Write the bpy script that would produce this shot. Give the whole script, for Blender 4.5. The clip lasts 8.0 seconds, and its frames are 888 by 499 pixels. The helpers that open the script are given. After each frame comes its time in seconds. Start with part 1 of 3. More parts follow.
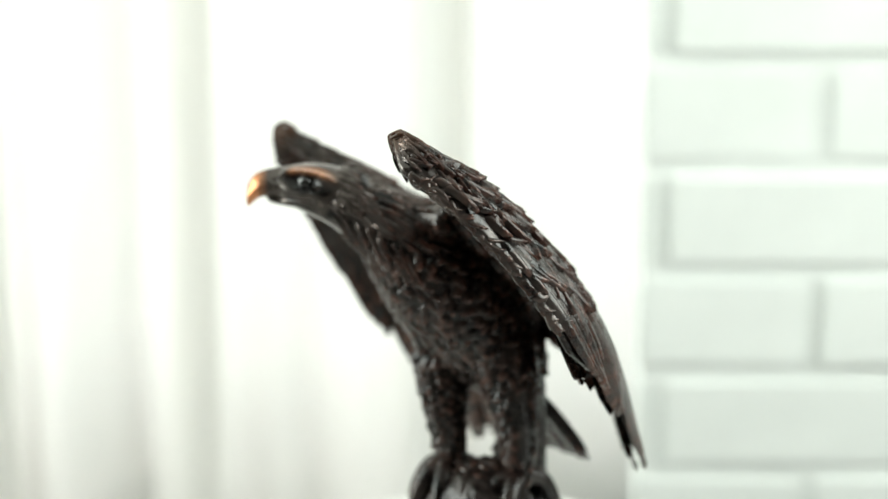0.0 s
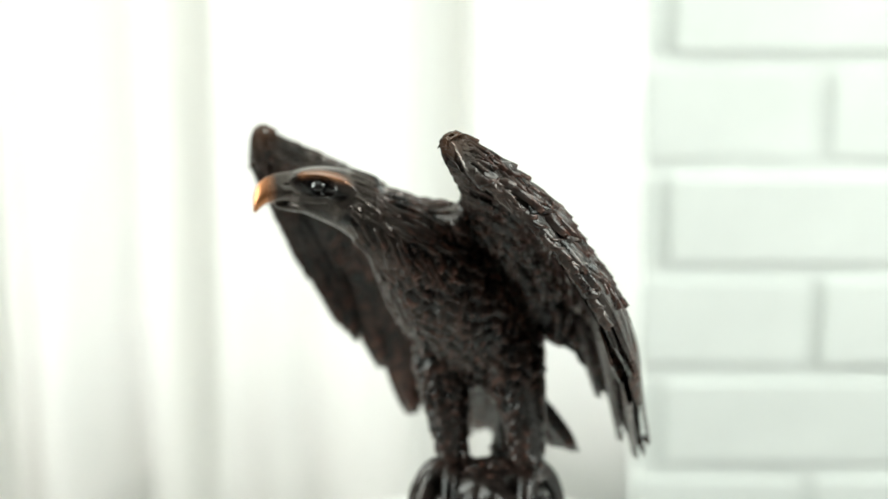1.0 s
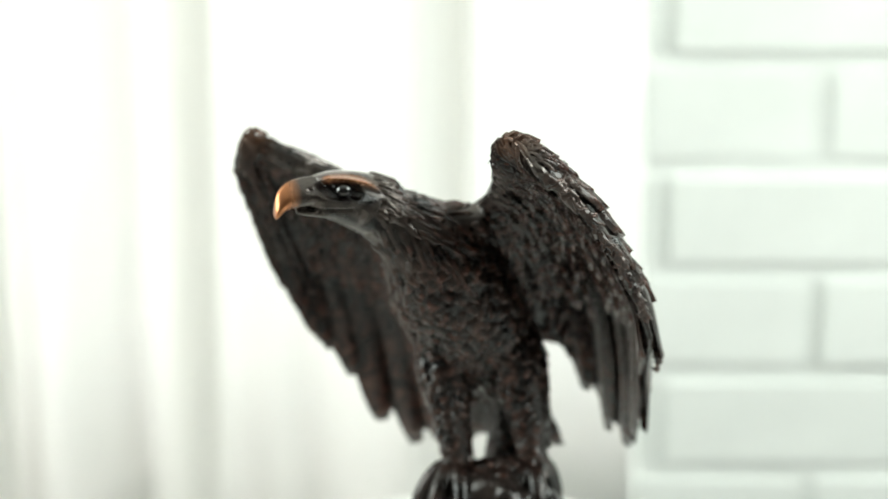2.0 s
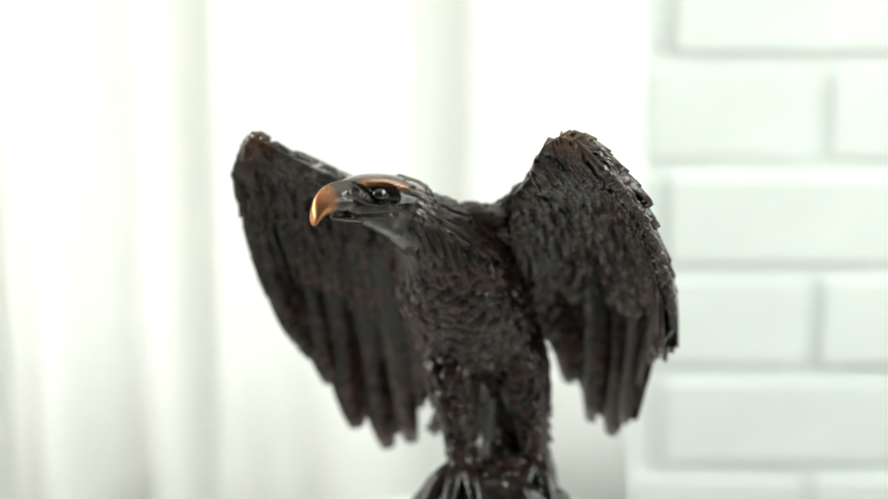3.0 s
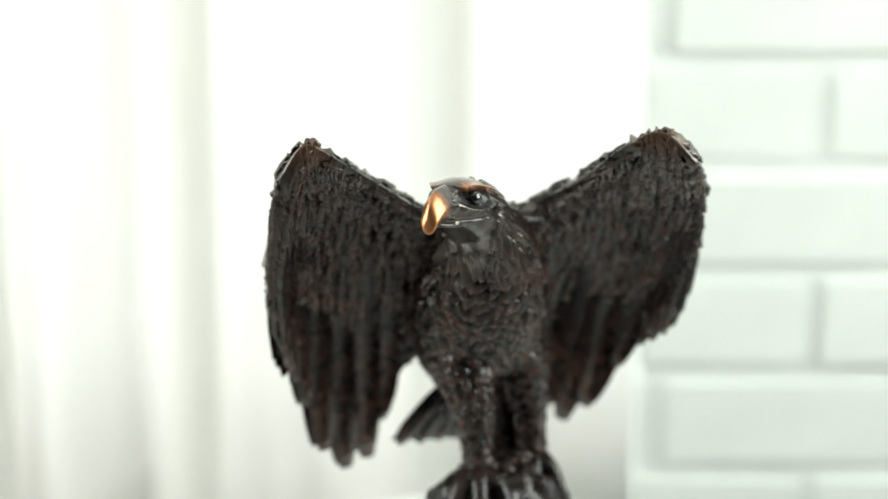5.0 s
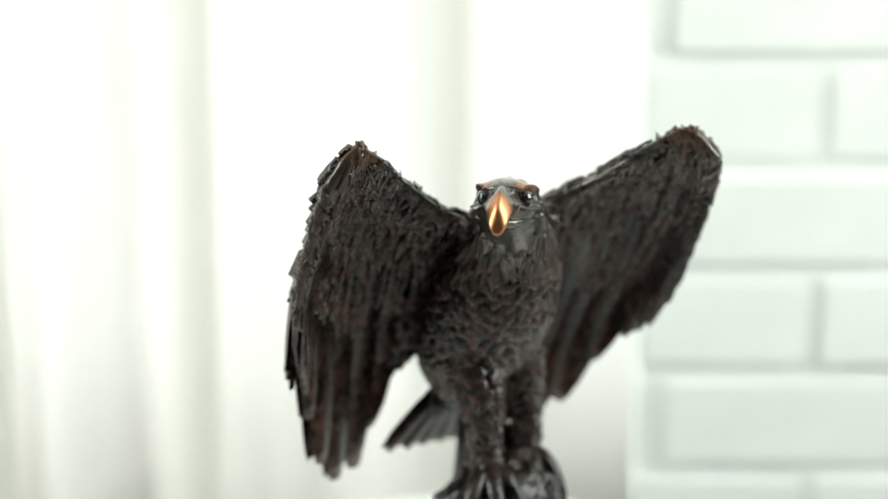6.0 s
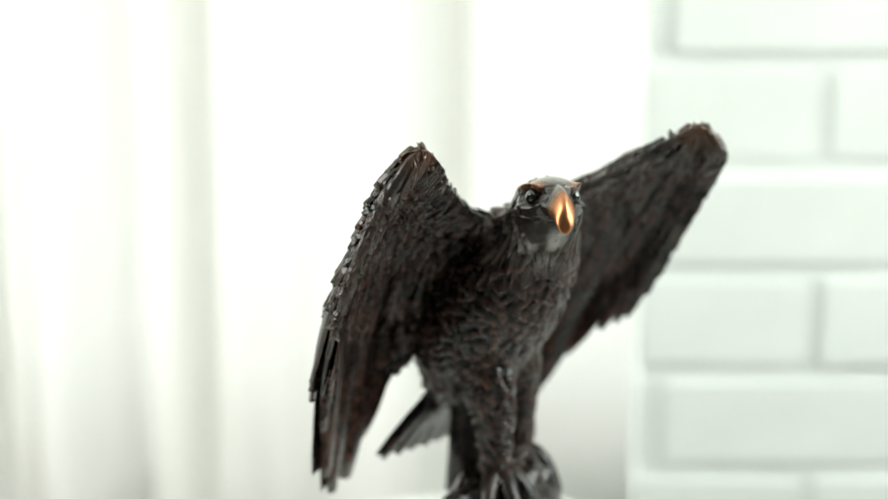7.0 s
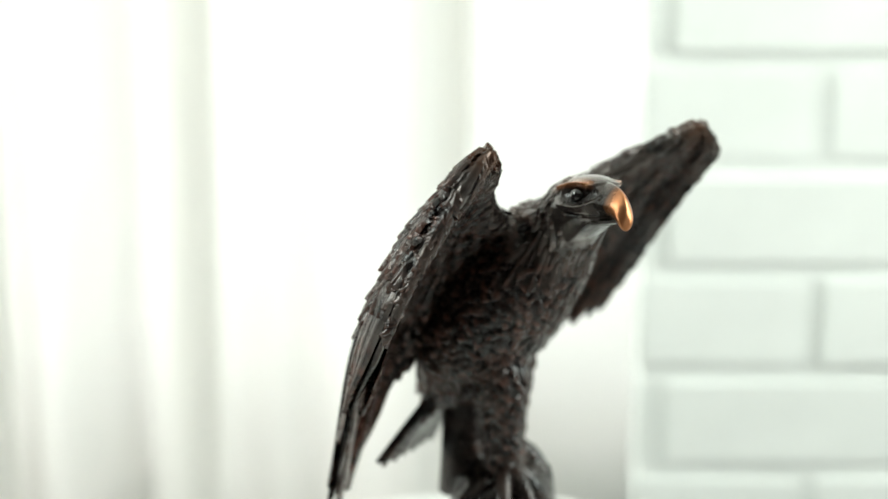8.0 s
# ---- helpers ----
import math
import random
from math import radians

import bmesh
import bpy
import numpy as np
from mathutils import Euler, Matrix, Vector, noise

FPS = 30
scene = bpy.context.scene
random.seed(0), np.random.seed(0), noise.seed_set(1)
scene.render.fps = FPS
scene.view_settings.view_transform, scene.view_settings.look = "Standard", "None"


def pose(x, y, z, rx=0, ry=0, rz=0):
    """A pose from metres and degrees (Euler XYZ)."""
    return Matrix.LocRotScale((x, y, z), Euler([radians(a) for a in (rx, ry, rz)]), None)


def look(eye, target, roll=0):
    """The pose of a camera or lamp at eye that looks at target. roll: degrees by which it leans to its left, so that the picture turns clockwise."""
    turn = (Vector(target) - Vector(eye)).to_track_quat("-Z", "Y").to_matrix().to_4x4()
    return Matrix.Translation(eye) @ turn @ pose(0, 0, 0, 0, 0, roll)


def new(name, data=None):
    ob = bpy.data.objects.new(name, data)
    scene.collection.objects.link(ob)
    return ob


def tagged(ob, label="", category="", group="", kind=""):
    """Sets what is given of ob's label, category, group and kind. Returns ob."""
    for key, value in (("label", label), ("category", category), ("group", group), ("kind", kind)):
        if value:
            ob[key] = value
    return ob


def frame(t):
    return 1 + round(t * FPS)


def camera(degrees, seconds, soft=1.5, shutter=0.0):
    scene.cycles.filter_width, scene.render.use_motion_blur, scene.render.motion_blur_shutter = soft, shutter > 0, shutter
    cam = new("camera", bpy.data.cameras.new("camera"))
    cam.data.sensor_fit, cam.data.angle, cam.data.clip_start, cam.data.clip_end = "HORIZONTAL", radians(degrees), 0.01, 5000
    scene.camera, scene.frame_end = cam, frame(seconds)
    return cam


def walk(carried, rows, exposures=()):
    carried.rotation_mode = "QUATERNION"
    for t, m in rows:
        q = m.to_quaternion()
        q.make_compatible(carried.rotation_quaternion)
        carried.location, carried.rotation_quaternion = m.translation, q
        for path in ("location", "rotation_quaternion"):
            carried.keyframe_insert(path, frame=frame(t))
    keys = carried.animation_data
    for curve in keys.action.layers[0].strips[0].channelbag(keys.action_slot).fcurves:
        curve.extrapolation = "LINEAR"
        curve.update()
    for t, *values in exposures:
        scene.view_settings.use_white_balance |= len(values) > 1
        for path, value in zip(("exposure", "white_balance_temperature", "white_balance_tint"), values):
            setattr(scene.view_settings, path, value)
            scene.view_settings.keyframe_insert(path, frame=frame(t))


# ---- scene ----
# A bronze eagle statuette on a slowly turning display stand, before a bright curtained window and a white brick wall.
TOP = 0.78            # height of the platter's top
EYE = TOP + 0.233     # height of the lens

cam = camera(40.27, 8.0, soft=1.5)
SIGHT = pose(-0.0177, -0.5, EYE, 90 - 9.13, 0, 0)
walk(cam, [(0.0, SIGHT), (8.0, SIGHT)])
cam.data.dof.use_dof = True
cam.data.dof.focus_distance = 0.42
cam.data.dof.aperture_fstop = 4.2
scene.view_settings.exposure = 0.0

# ---- light ----
world = bpy.data.worlds.new("sky")
scene.world = world
world.use_nodes = True
wn = world.node_tree
sky = wn.nodes.new("ShaderNodeTexSky")
sky.sky_type = "NISHITA"
sky.sun_disc = False
sky.sun_elevation, sky.sun_rotation = radians(40), radians(20)
wn.links.new(sky.outputs[0], wn.nodes["Background"].inputs[0])
wn.nodes["Background"].inputs[1].default_value = 0.12

sun = new("sun", bpy.data.lights.new("sun", "SUN"))
sun.data.energy, sun.data.angle, sun.data.color = 1.0, radians(15), (1.0, 0.96, 0.9)
sun.matrix_world = look((1.0, 3.0, 3.5), (0, 0, 0))


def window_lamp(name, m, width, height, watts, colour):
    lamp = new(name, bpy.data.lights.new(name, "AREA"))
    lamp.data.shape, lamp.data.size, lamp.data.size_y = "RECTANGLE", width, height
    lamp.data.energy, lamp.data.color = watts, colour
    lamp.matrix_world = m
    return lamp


window_lamp("window_daylight", look((-0.36, 0.57, 1.64), (-0.36, 0, 1.64)), 1.3, 1.8, 14.5, (0.92, 1.0, 0.905))
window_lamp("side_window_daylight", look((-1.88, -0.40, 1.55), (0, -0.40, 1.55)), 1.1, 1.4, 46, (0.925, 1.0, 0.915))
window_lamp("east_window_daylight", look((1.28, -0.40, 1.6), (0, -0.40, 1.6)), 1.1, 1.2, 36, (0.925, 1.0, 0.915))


# ---- materials ----
def material(name, colour, rough=0.6, metal=0.0, vary=0.1, scale=30.0, bump=0.0, bump_scale=200.0, coat=0.0, spec=0.5):
    """A plain surface whose tone varies at two scales, with fine relief."""
    m = bpy.data.materials.new(name)
    m.use_nodes = True
    nt = m.node_tree
    b = nt.nodes["Principled BSDF"]
    b.inputs["Roughness"].default_value, b.inputs["Metallic"].default_value = rough, metal
    b.inputs["Coat Weight"].default_value, b.inputs["Specular IOR Level"].default_value = coat, spec
    co = nt.nodes.new("ShaderNodeTexCoord")
    n1, n2 = nt.nodes.new("ShaderNodeTexNoise"), nt.nodes.new("ShaderNodeTexNoise")
    n1.inputs["Scale"].default_value, n2.inputs["Scale"].default_value = scale, scale * 9
    n1.inputs["Detail"].default_value = 4
    for n in (n1, n2):
        nt.links.new(co.outputs["Object"], n.inputs["Vector"])
    mix = nt.nodes.new("ShaderNodeMath")
    mix.operation = "MULTIPLY_ADD"
    mix.inputs[1].default_value = 0.4
    nt.links.new(n2.outputs["Fac"], mix.inputs[0])
    nt.links.new(n1.outputs["Fac"], mix.inputs[2])
    ramp = nt.nodes.new("ShaderNodeValToRGB")
    ramp.color_ramp.elements[0].position, ramp.color_ramp.elements[1].position = 0.4, 1.0
    ramp.color_ramp.elements[0].color = (*[c * (1 - vary) for c in colour], 1)
    ramp.color_ramp.elements[1].color = (*[min(1, c * (1 + vary)) for c in colour], 1)
    nt.links.new(mix.outputs[0], ramp.inputs[0])
    nt.links.new(ramp.outputs[0], b.inputs["Base Color"])
    if bump:
        n3, bp = nt.nodes.new("ShaderNodeTexNoise"), nt.nodes.new("ShaderNodeBump")
        n3.inputs["Scale"].default_value = bump_scale
        nt.links.new(co.outputs["Object"], n3.inputs["Vector"])
        bp.inputs["Strength"].default_value, bp.inputs["Distance"].default_value = bump, 0.002
        nt.links.new(n3.outputs["Fac"], bp.inputs["Height"])
        nt.links.new(bp.outputs[0], b.inputs["Normal"])
    return m


def bronze_material():
    """Black-brown patina over copper, rubbed bright on ridges and on the parts that are touched most."""
    m = bpy.data.materials.new("patinated_bronze")
    m.use_nodes = True
    nt = m.node_tree
    b = nt.nodes["Principled BSDF"]
    co = nt.nodes.new("ShaderNodeTexCoord")
    geo = nt.nodes.new("ShaderNodeNewGeometry")
    rub = nt.nodes.new("ShaderNodeAttribute")
    rub.attribute_name = "rub"
    sheen_mask = nt.nodes.new("ShaderNodeAttribute")
    sheen_mask.attribute_name = "sheen_mask"
    n1 = nt.nodes.new("ShaderNodeTexNoise")
    n1.inputs["Scale"].default_value, n1.inputs["Detail"].default_value = 90, 5
    n2 = nt.nodes.new("ShaderNodeTexNoise")
    n2.inputs["Scale"].default_value, n2.inputs["Detail"].default_value = 900, 3
    for n in (n1, n2):
        nt.links.new(co.outputs["Object"], n.inputs["Vector"])
    # ridges
    edge = nt.nodes.new("ShaderNodeMapRange")
    edge.inputs[1].default_value, edge.inputs[2].default_value = 0.54, 0.74
    nt.links.new(geo.outputs["Pointiness"], edge.inputs[0])
    worn = nt.nodes.new("ShaderNodeMapRange")
    worn.inputs[1].default_value, worn.inputs[2].default_value = 0.36, 0.6
    nt.links.new(n1.outputs["Fac"], worn.inputs[0])
    mul = nt.nodes.new("ShaderNodeMath")
    mul.operation = "MULTIPLY"
    nt.links.new(edge.outputs[0], mul.inputs[0])
    nt.links.new(worn.outputs[0], mul.inputs[1])
    dark = nt.nodes.new("ShaderNodeValToRGB")
    dark.color_ramp.elements[0].color = (0.0022, 0.0015, 0.0014, 1)
    dark.color_ramp.elements[1].color = (0.012, 0.006, 0.0048, 1)
    dark.color_ramp.elements[0].position, dark.color_ramp.elements[1].position = 0.35, 0.7
    nt.links.new(n1.outputs["Fac"], dark.inputs[0])
    brown = nt.nodes.new("ShaderNodeMix")
    brown.data_type = "RGBA"
    wear = nt.nodes.new("ShaderNodeAttribute")
    wear.attribute_name = "wear"
    tips = nt.nodes.new("ShaderNodeMath")
    tips.operation = "MULTIPLY"
    n3, patchy = nt.nodes.new("ShaderNodeTexNoise"), nt.nodes.new("ShaderNodeMapRange")
    n3.inputs["Scale"].default_value, n3.inputs["Detail"].default_value = 260, 3
    nt.links.new(co.outputs["Object"], n3.inputs["Vector"])
    patchy.inputs[1].default_value, patchy.inputs[2].default_value, patchy.inputs[4].default_value = 0.38, 0.7, 0.75
    nt.links.new(n3.outputs["Fac"], patchy.inputs[0])
    nt.links.new(wear.outputs["Fac"], tips.inputs[0])
    nt.links.new(patchy.outputs[0], tips.inputs[1])
    ridge = nt.nodes.new("ShaderNodeMath")
    ridge.operation = "MAXIMUM"
    nt.links.new(mul.outputs[0], ridge.inputs[0])
    nt.links.new(tips.outputs[0], ridge.inputs[1])
    nt.links.new(ridge.outputs[0], brown.inputs["Factor"])
    nt.links.new(dark.outputs[0], brown.inputs[6])
    brown.inputs[7].default_value = (0.19, 0.074, 0.05, 1)
    # paler grey metal tone that paints sheen into the base colour
    sheen_tone = nt.nodes.new("ShaderNodeMix")
    sheen_tone.data_type = "RGBA"
    sheen_amount = nt.nodes.new("ShaderNodeMath")
    sheen_amount.operation = "MULTIPLY"
    nt.links.new(sheen_mask.outputs["Fac"], sheen_amount.inputs[0])
    nt.links.new(worn.outputs[0], sheen_amount.inputs[1])
    nt.links.new(sheen_amount.outputs[0], sheen_tone.inputs["Factor"])
    nt.links.new(brown.outputs[2], sheen_tone.inputs[6])
    sheen_tone.inputs[7].default_value = (0.105, 0.088, 0.08, 1)
    mix = nt.nodes.new("ShaderNodeMix")
    mix.data_type = "RGBA"
    nt.links.new(rub.outputs["Fac"], mix.inputs["Factor"])
    nt.links.new(sheen_tone.outputs[2], mix.inputs[6])
    mix.inputs[7].default_value = (0.5, 0.21, 0.095, 1)
    nt.links.new(mix.outputs[2], b.inputs["Base Color"])
    metal = nt.nodes.new("ShaderNodeMath")
    metal.operation, metal.use_clamp = "MULTIPLY_ADD", True
    metal.inputs[1].default_value = 0.5
    nt.links.new(ridge.outputs[0], metal.inputs[0])
    gloss = nt.nodes.new("ShaderNodeMath")
    gloss.operation = "MAXIMUM"
    nt.links.new(rub.outputs["Fac"], gloss.inputs[0])
    nt.links.new(sheen_amount.outputs[0], gloss.inputs[1])
    nt.links.new(gloss.outputs[0], metal.inputs[2])
    nt.links.new(metal.outputs[0], b.inputs["Metallic"])
    rough = nt.nodes.new("ShaderNodeMapRange")
    rough.inputs[3].default_value, rough.inputs[4].default_value = 0.2, 0.36
    nt.links.new(n2.outputs["Fac"], rough.inputs[0])
    satin = nt.nodes.new("ShaderNodeMath")
    satin.operation = "MULTIPLY_ADD"
    satin.inputs[1].default_value = 0.14
    nt.links.new(rub.outputs["Fac"], satin.inputs[0])
    nt.links.new(rough.outputs[0], satin.inputs[2])
    sleek = nt.nodes.new("ShaderNodeMath")
    sleek.operation, sleek.use_clamp = "MULTIPLY_ADD", True
    sleek.inputs[1].default_value = -0.13
    nt.links.new(sheen_mask.outputs["Fac"], sleek.inputs[0])
    nt.links.new(satin.outputs[0], sleek.inputs[2])
    nt.links.new(sleek.outputs[0], b.inputs["Roughness"])
    b.inputs["Specular IOR Level"].default_value = 0.05
    b.inputs["Coat Roughness"].default_value = 0.12
    coat = nt.nodes.new("ShaderNodeMapRange")
    coat.inputs[3].default_value, coat.inputs[4].default_value = 0.6, 0.25
    nt.links.new(rub.outputs["Fac"], coat.inputs[0])
    nt.links.new(coat.outputs[0], b.inputs["Coat Weight"])
    bp = nt.nodes.new("ShaderNodeBump")
    bp.inputs["Strength"].default_value, bp.inputs["Distance"].default_value = 0.3, 0.0006
    smooth = nt.nodes.new("ShaderNodeMapRange")
    smooth.inputs[3].default_value, smooth.inputs[4].default_value = 0.3, 0.03
    nt.links.new(rub.outputs["Fac"], smooth.inputs[0])
    nt.links.new(smooth.outputs[0], bp.inputs["Strength"])
    nt.links.new(n2.outputs["Fac"], bp.inputs["Height"])
    # small curls chased into the casting
    curls, chased, calm = nt.nodes.new("ShaderNodeTexNoise"), nt.nodes.new("ShaderNodeBump"), nt.nodes.new("ShaderNodeMapRange")
    curls.inputs["Scale"].default_value, curls.inputs["Detail"].default_value, curls.inputs["Distortion"].default_value = 330, 2, 2.2
    nt.links.new(co.outputs["Object"], curls.inputs["Vector"])
    chased.inputs["Distance"].default_value = 0.0014
    calm.inputs[3].default_value, calm.inputs[4].default_value = 0.2, 0.0
    nt.links.new(gloss.outputs[0], calm.inputs[0])
    nt.links.new(calm.outputs[0], chased.inputs["Strength"])
    nt.links.new(curls.outputs["Fac"], chased.inputs["Height"])
    nt.links.new(bp.outputs[0], b.inputs["Normal"])
    nt.links.new(chased.outputs[0], b.inputs["Coat Normal"])
    return m


def cloth_material(name, colour, pass_light):
    m = bpy.data.materials.new(name)
    m.use_nodes = True
    nt = m.node_tree
    b, out = nt.nodes["Principled BSDF"], nt.nodes["Material Output"]
    b.inputs["Base Color"].default_value, b.inputs["Roughness"].default_value = (*colour, 1), 0.9
    tr, mix = nt.nodes.new("ShaderNodeBsdfTranslucent"), nt.nodes.new("ShaderNodeMixShader")
    tr.inputs[0].default_value = (*colour, 1)
    mix.inputs[0].default_value = pass_light
    co, wave, bp = nt.nodes.new("ShaderNodeTexCoord"), nt.nodes.new("ShaderNodeTexNoise"), nt.nodes.new("ShaderNodeBump")
    wave.inputs["Scale"].default_value = 900
    bp.inputs["Strength"].default_value, bp.inputs["Distance"].default_value = 0.3, 0.0005
    nt.links.new(co.outputs["Object"], wave.inputs["Vector"])
    nt.links.new(wave.outputs["Fac"], bp.inputs["Height"])
    nt.links.new(bp.outputs[0], b.inputs["Normal"])
    nt.links.new(b.outputs[0], mix.inputs[1])
    nt.links.new(tr.outputs[0], mix.inputs[2])
    nt.links.new(mix.outputs[0], out.inputs["Surface"])
    return m


def glass_material():
    m = bpy.data.materials.new("window_glass")
    m.use_nodes = True
    b = m.node_tree.nodes["Principled BSDF"]
    b.inputs["Transmission Weight"].default_value, b.inputs["Roughness"].default_value = 1.0, 0.0
    return m


BRONZE = bronze_material()
EYE_BLACK = material("polished_black_eye", (0.006, 0.006, 0.006), 0.06, 0.0, 0.1, coat=1.0)
CURTAIN = cloth_material("white_curtain_cloth", (0.875, 0.865, 0.845), 0.55)
SHEER = cloth_material("sheer_white_cloth", (0.9, 0.9, 0.885), 0.6)
BRICK = material("white_painted_brick", (0.84, 0.86, 0.84), 0.55, 0.0, 0.04, 14, 0.5, 120)
MORTAR = material("white_painted_mortar", (0.83, 0.85, 0.83), 0.8, 0.0, 0.05, 20, 0.6, 300)
PLASTER = material("white_plaster", (0.78, 0.79, 0.77), 0.8, 0.0, 0.04, 3, 0.2, 150)
CLAY = material("grey_brown_plaster", (0.10, 0.085, 0.075), 0.85, 0.0, 0.1, 3, 0.2, 150)
GREY = material("grey_plaster", (0.17, 0.17, 0.165), 0.85, 0.0, 0.08, 3, 0.2, 150)
FRAME = material("white_painted_frame", (0.8, 0.8, 0.79), 0.35, 0.0, 0.03)
WHITE = material("white_satin_plastic", (0.82, 0.82, 0.8), 0.3, 0.0, 0.03, 40, 0.05, 400)
FLOOR = material("oak_floor", (0.13, 0.105, 0.085), 0.45, 0.0, 0.25, 6, 0.2, 60)
TABLE = material("grey_washed_oak", (0.36, 0.34, 0.32), 0.4, 0.0, 0.15, 12, 0.1, 100)
GLASS = glass_material()


# ---- building helpers ----
def part(name, bm, mat, parent=None, label=""):
    me = bpy.data.meshes.new(name)
    bm.to_mesh(me)
    bm.free()
    for m in (mat if isinstance(mat, (list, tuple)) else [mat]):
        me.materials.append(m)
    ob = new(name, me)
    ob.parent = parent
    return tagged(ob, label)


def box(bm, x0, x1, y0, y1, z0, z1, bevel=0.0):
    made = bmesh.ops.create_cube(bm, size=1.0)["verts"]
    bmesh.ops.scale(bm, vec=(x1 - x0, y1 - y0, z1 - z0), verts=made)
    bmesh.ops.translate(bm, vec=((x0 + x1) / 2, (y0 + y1) / 2, (z0 + z1) / 2), verts=made)
    if bevel:
        edges = list({e for v in made for e in v.link_edges})
        bmesh.ops.bevel(bm, geom=edges, offset=bevel, segments=2, affect="EDGES")
    return bm


def boxed(*a, bevel=0.0):
    return box(bmesh.new(), *a, bevel=bevel)


def turned(profile, steps=96):
    """A closed solid turned round the z axis from (radius, height) pairs."""
    bm = bmesh.new()
    rings = [[bm.verts.new((r * math.cos(k * math.tau / steps), r * math.sin(k * math.tau / steps), z)) for k in range(steps)] for r, z in profile]
    for a, b in zip(rings, rings[1:]):
        for k in range(steps):
            bm.faces.new((a[k], a[(k + 1) % steps], b[(k + 1) % steps], b[k]))
    bm.faces.new(rings[0][::-1])
    bm.faces.new(rings[-1])
    bmesh.ops.recalc_face_normals(bm, faces=bm.faces)
    for f in bm.faces:
        f.smooth = len(f.verts) == 4
    return bm


def spline(keys, s):
    """A smooth curve through evenly spaced keys (Catmull-Rom), at s from 0 to 1."""
    k = [np.array(q, float) for q in keys]
    k = [2 * k[0] - k[1], *k, 2 * k[-1] - k[-2]]
    u = min(max(s, 0.0), 1.0) * (len(k) - 3)
    i = min(int(u), len(k) - 4)
    u -= i
    a, b, c, d = k[i:i + 4]
    return 0.5 * (2 * b + (c - a) * u + (2 * a - 5 * b + 4 * c - d) * u * u + (3 * b - a - 3 * c + d) * u ** 3)


# ---- room ----
WALL_Y = 0.358         # face of the brick wall
JAMB = 0.126          # where the window's opening ends
LEFT, RIGHT, REAR, HIGH = -1.9, 1.3, -2.9, 2.6
OPEN_L, OPEN_R, OPEN_TOP, SILL = -0.98, 0.26, 2.4, 0.74


def wall_with_hole(name, along, at, thick, a0, a1, h0, h1, hole, mat):
    """A wall with one opening, in four boxes that butt; hole: a0, a1, z0, z1."""
    bm = bmesh.new()
    b0, b1, z0, z1 = hole
    for c0, c1, d0, d1 in ((a0, b0, h0, h1), (b1, a1, h0, h1), (b0, b1, z1, h1), (b0, b1, h0, z0)):
        if c1 - c0 > 1e-4 and d1 - d0 > 1e-4:
            if along == "x":
                box(bm, c0, c1, at, at + thick, d0, d1)
            else:
                box(bm, at, at + thick, c0, c1, d0, d1)
    return tagged(part(name, bm, mat), kind="structure")


floor = tagged(part("floor", boxed(LEFT - 0.2, RIGHT + 0.2, REAR - 0.2, WALL_Y + 0.30, -0.1, 0.0), FLOOR), "brown oak floor of the room", "floor", kind="structure")
ceiling = tagged(part("ceiling", boxed(LEFT - 0.2, RIGHT + 0.2, REAR - 0.2, WALL_Y + 0.30, HIGH, HIGH + 0.1), PLASTER), "plain white plaster ceiling", "ceiling", kind="structure")
wall_north = wall_with_hole("wall_north", "x", WALL_Y + 0.0032, 0.05, LEFT, RIGHT, 0, HIGH, (OPEN_L, JAMB + 0.002, 0.0, OPEN_TOP), MORTAR)
tagged(wall_with_hole("wall_outer", "x", WALL_Y + 0.106, 0.079, LEFT, RIGHT, 0, HIGH, (OPEN_L, OPEN_R, 0.0, OPEN_TOP), PLASTER), "white plastered wall round the tall window", "wall")
tagged(part("parapet", boxed(OPEN_L, OPEN_R, WALL_Y + 0.150, WALL_Y + 0.184, 0.0, SILL), PLASTER), "low plastered wall under the curtained window", "wall", kind="structure")
tagged(wall_north, "white-painted brick wall beside the window", "wall")
tagged(part("wall_south", boxed(LEFT, RIGHT, REAR - 0.2, REAR, 0, HIGH), CLAY), "plain grey-brown plaster wall", "wall", kind="structure")
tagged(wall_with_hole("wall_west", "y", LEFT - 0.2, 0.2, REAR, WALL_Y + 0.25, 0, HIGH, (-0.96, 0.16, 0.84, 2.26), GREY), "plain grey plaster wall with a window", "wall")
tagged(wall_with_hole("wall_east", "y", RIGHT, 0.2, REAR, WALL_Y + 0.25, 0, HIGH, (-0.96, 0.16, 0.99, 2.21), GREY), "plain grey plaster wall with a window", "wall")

# tall window behind the curtains
window = tagged(new("window_1"), "tall white-framed window behind sheer curtains", "window", kind="structure")
bm = bmesh.new()
wy0, wy1 = WALL_Y + 0.150, WALL_Y + 0.184
for x0, x1, z0, z1 in ((OPEN_L, OPEN_L + 0.02, SILL, OPEN_TOP), (OPEN_R - 0.02, OPEN_R, SILL, OPEN_TOP), (OPEN_L + 0.02, OPEN_R - 0.02, OPEN_TOP - 0.05, OPEN_TOP), (OPEN_L + 0.02, OPEN_R - 0.02, SILL, SILL + 0.03)):
    box(bm, x0, x1, wy0, wy1, z0, z1)
part("window_frame", bm, FRAME, window)
pane = part("pane", boxed(OPEN_L + 0.02, OPEN_R - 0.02, wy0 + 0.015, wy0 + 0.021, SILL + 0.03, OPEN_TOP - 0.05), GLASS, window)
pane.visible_shadow = False


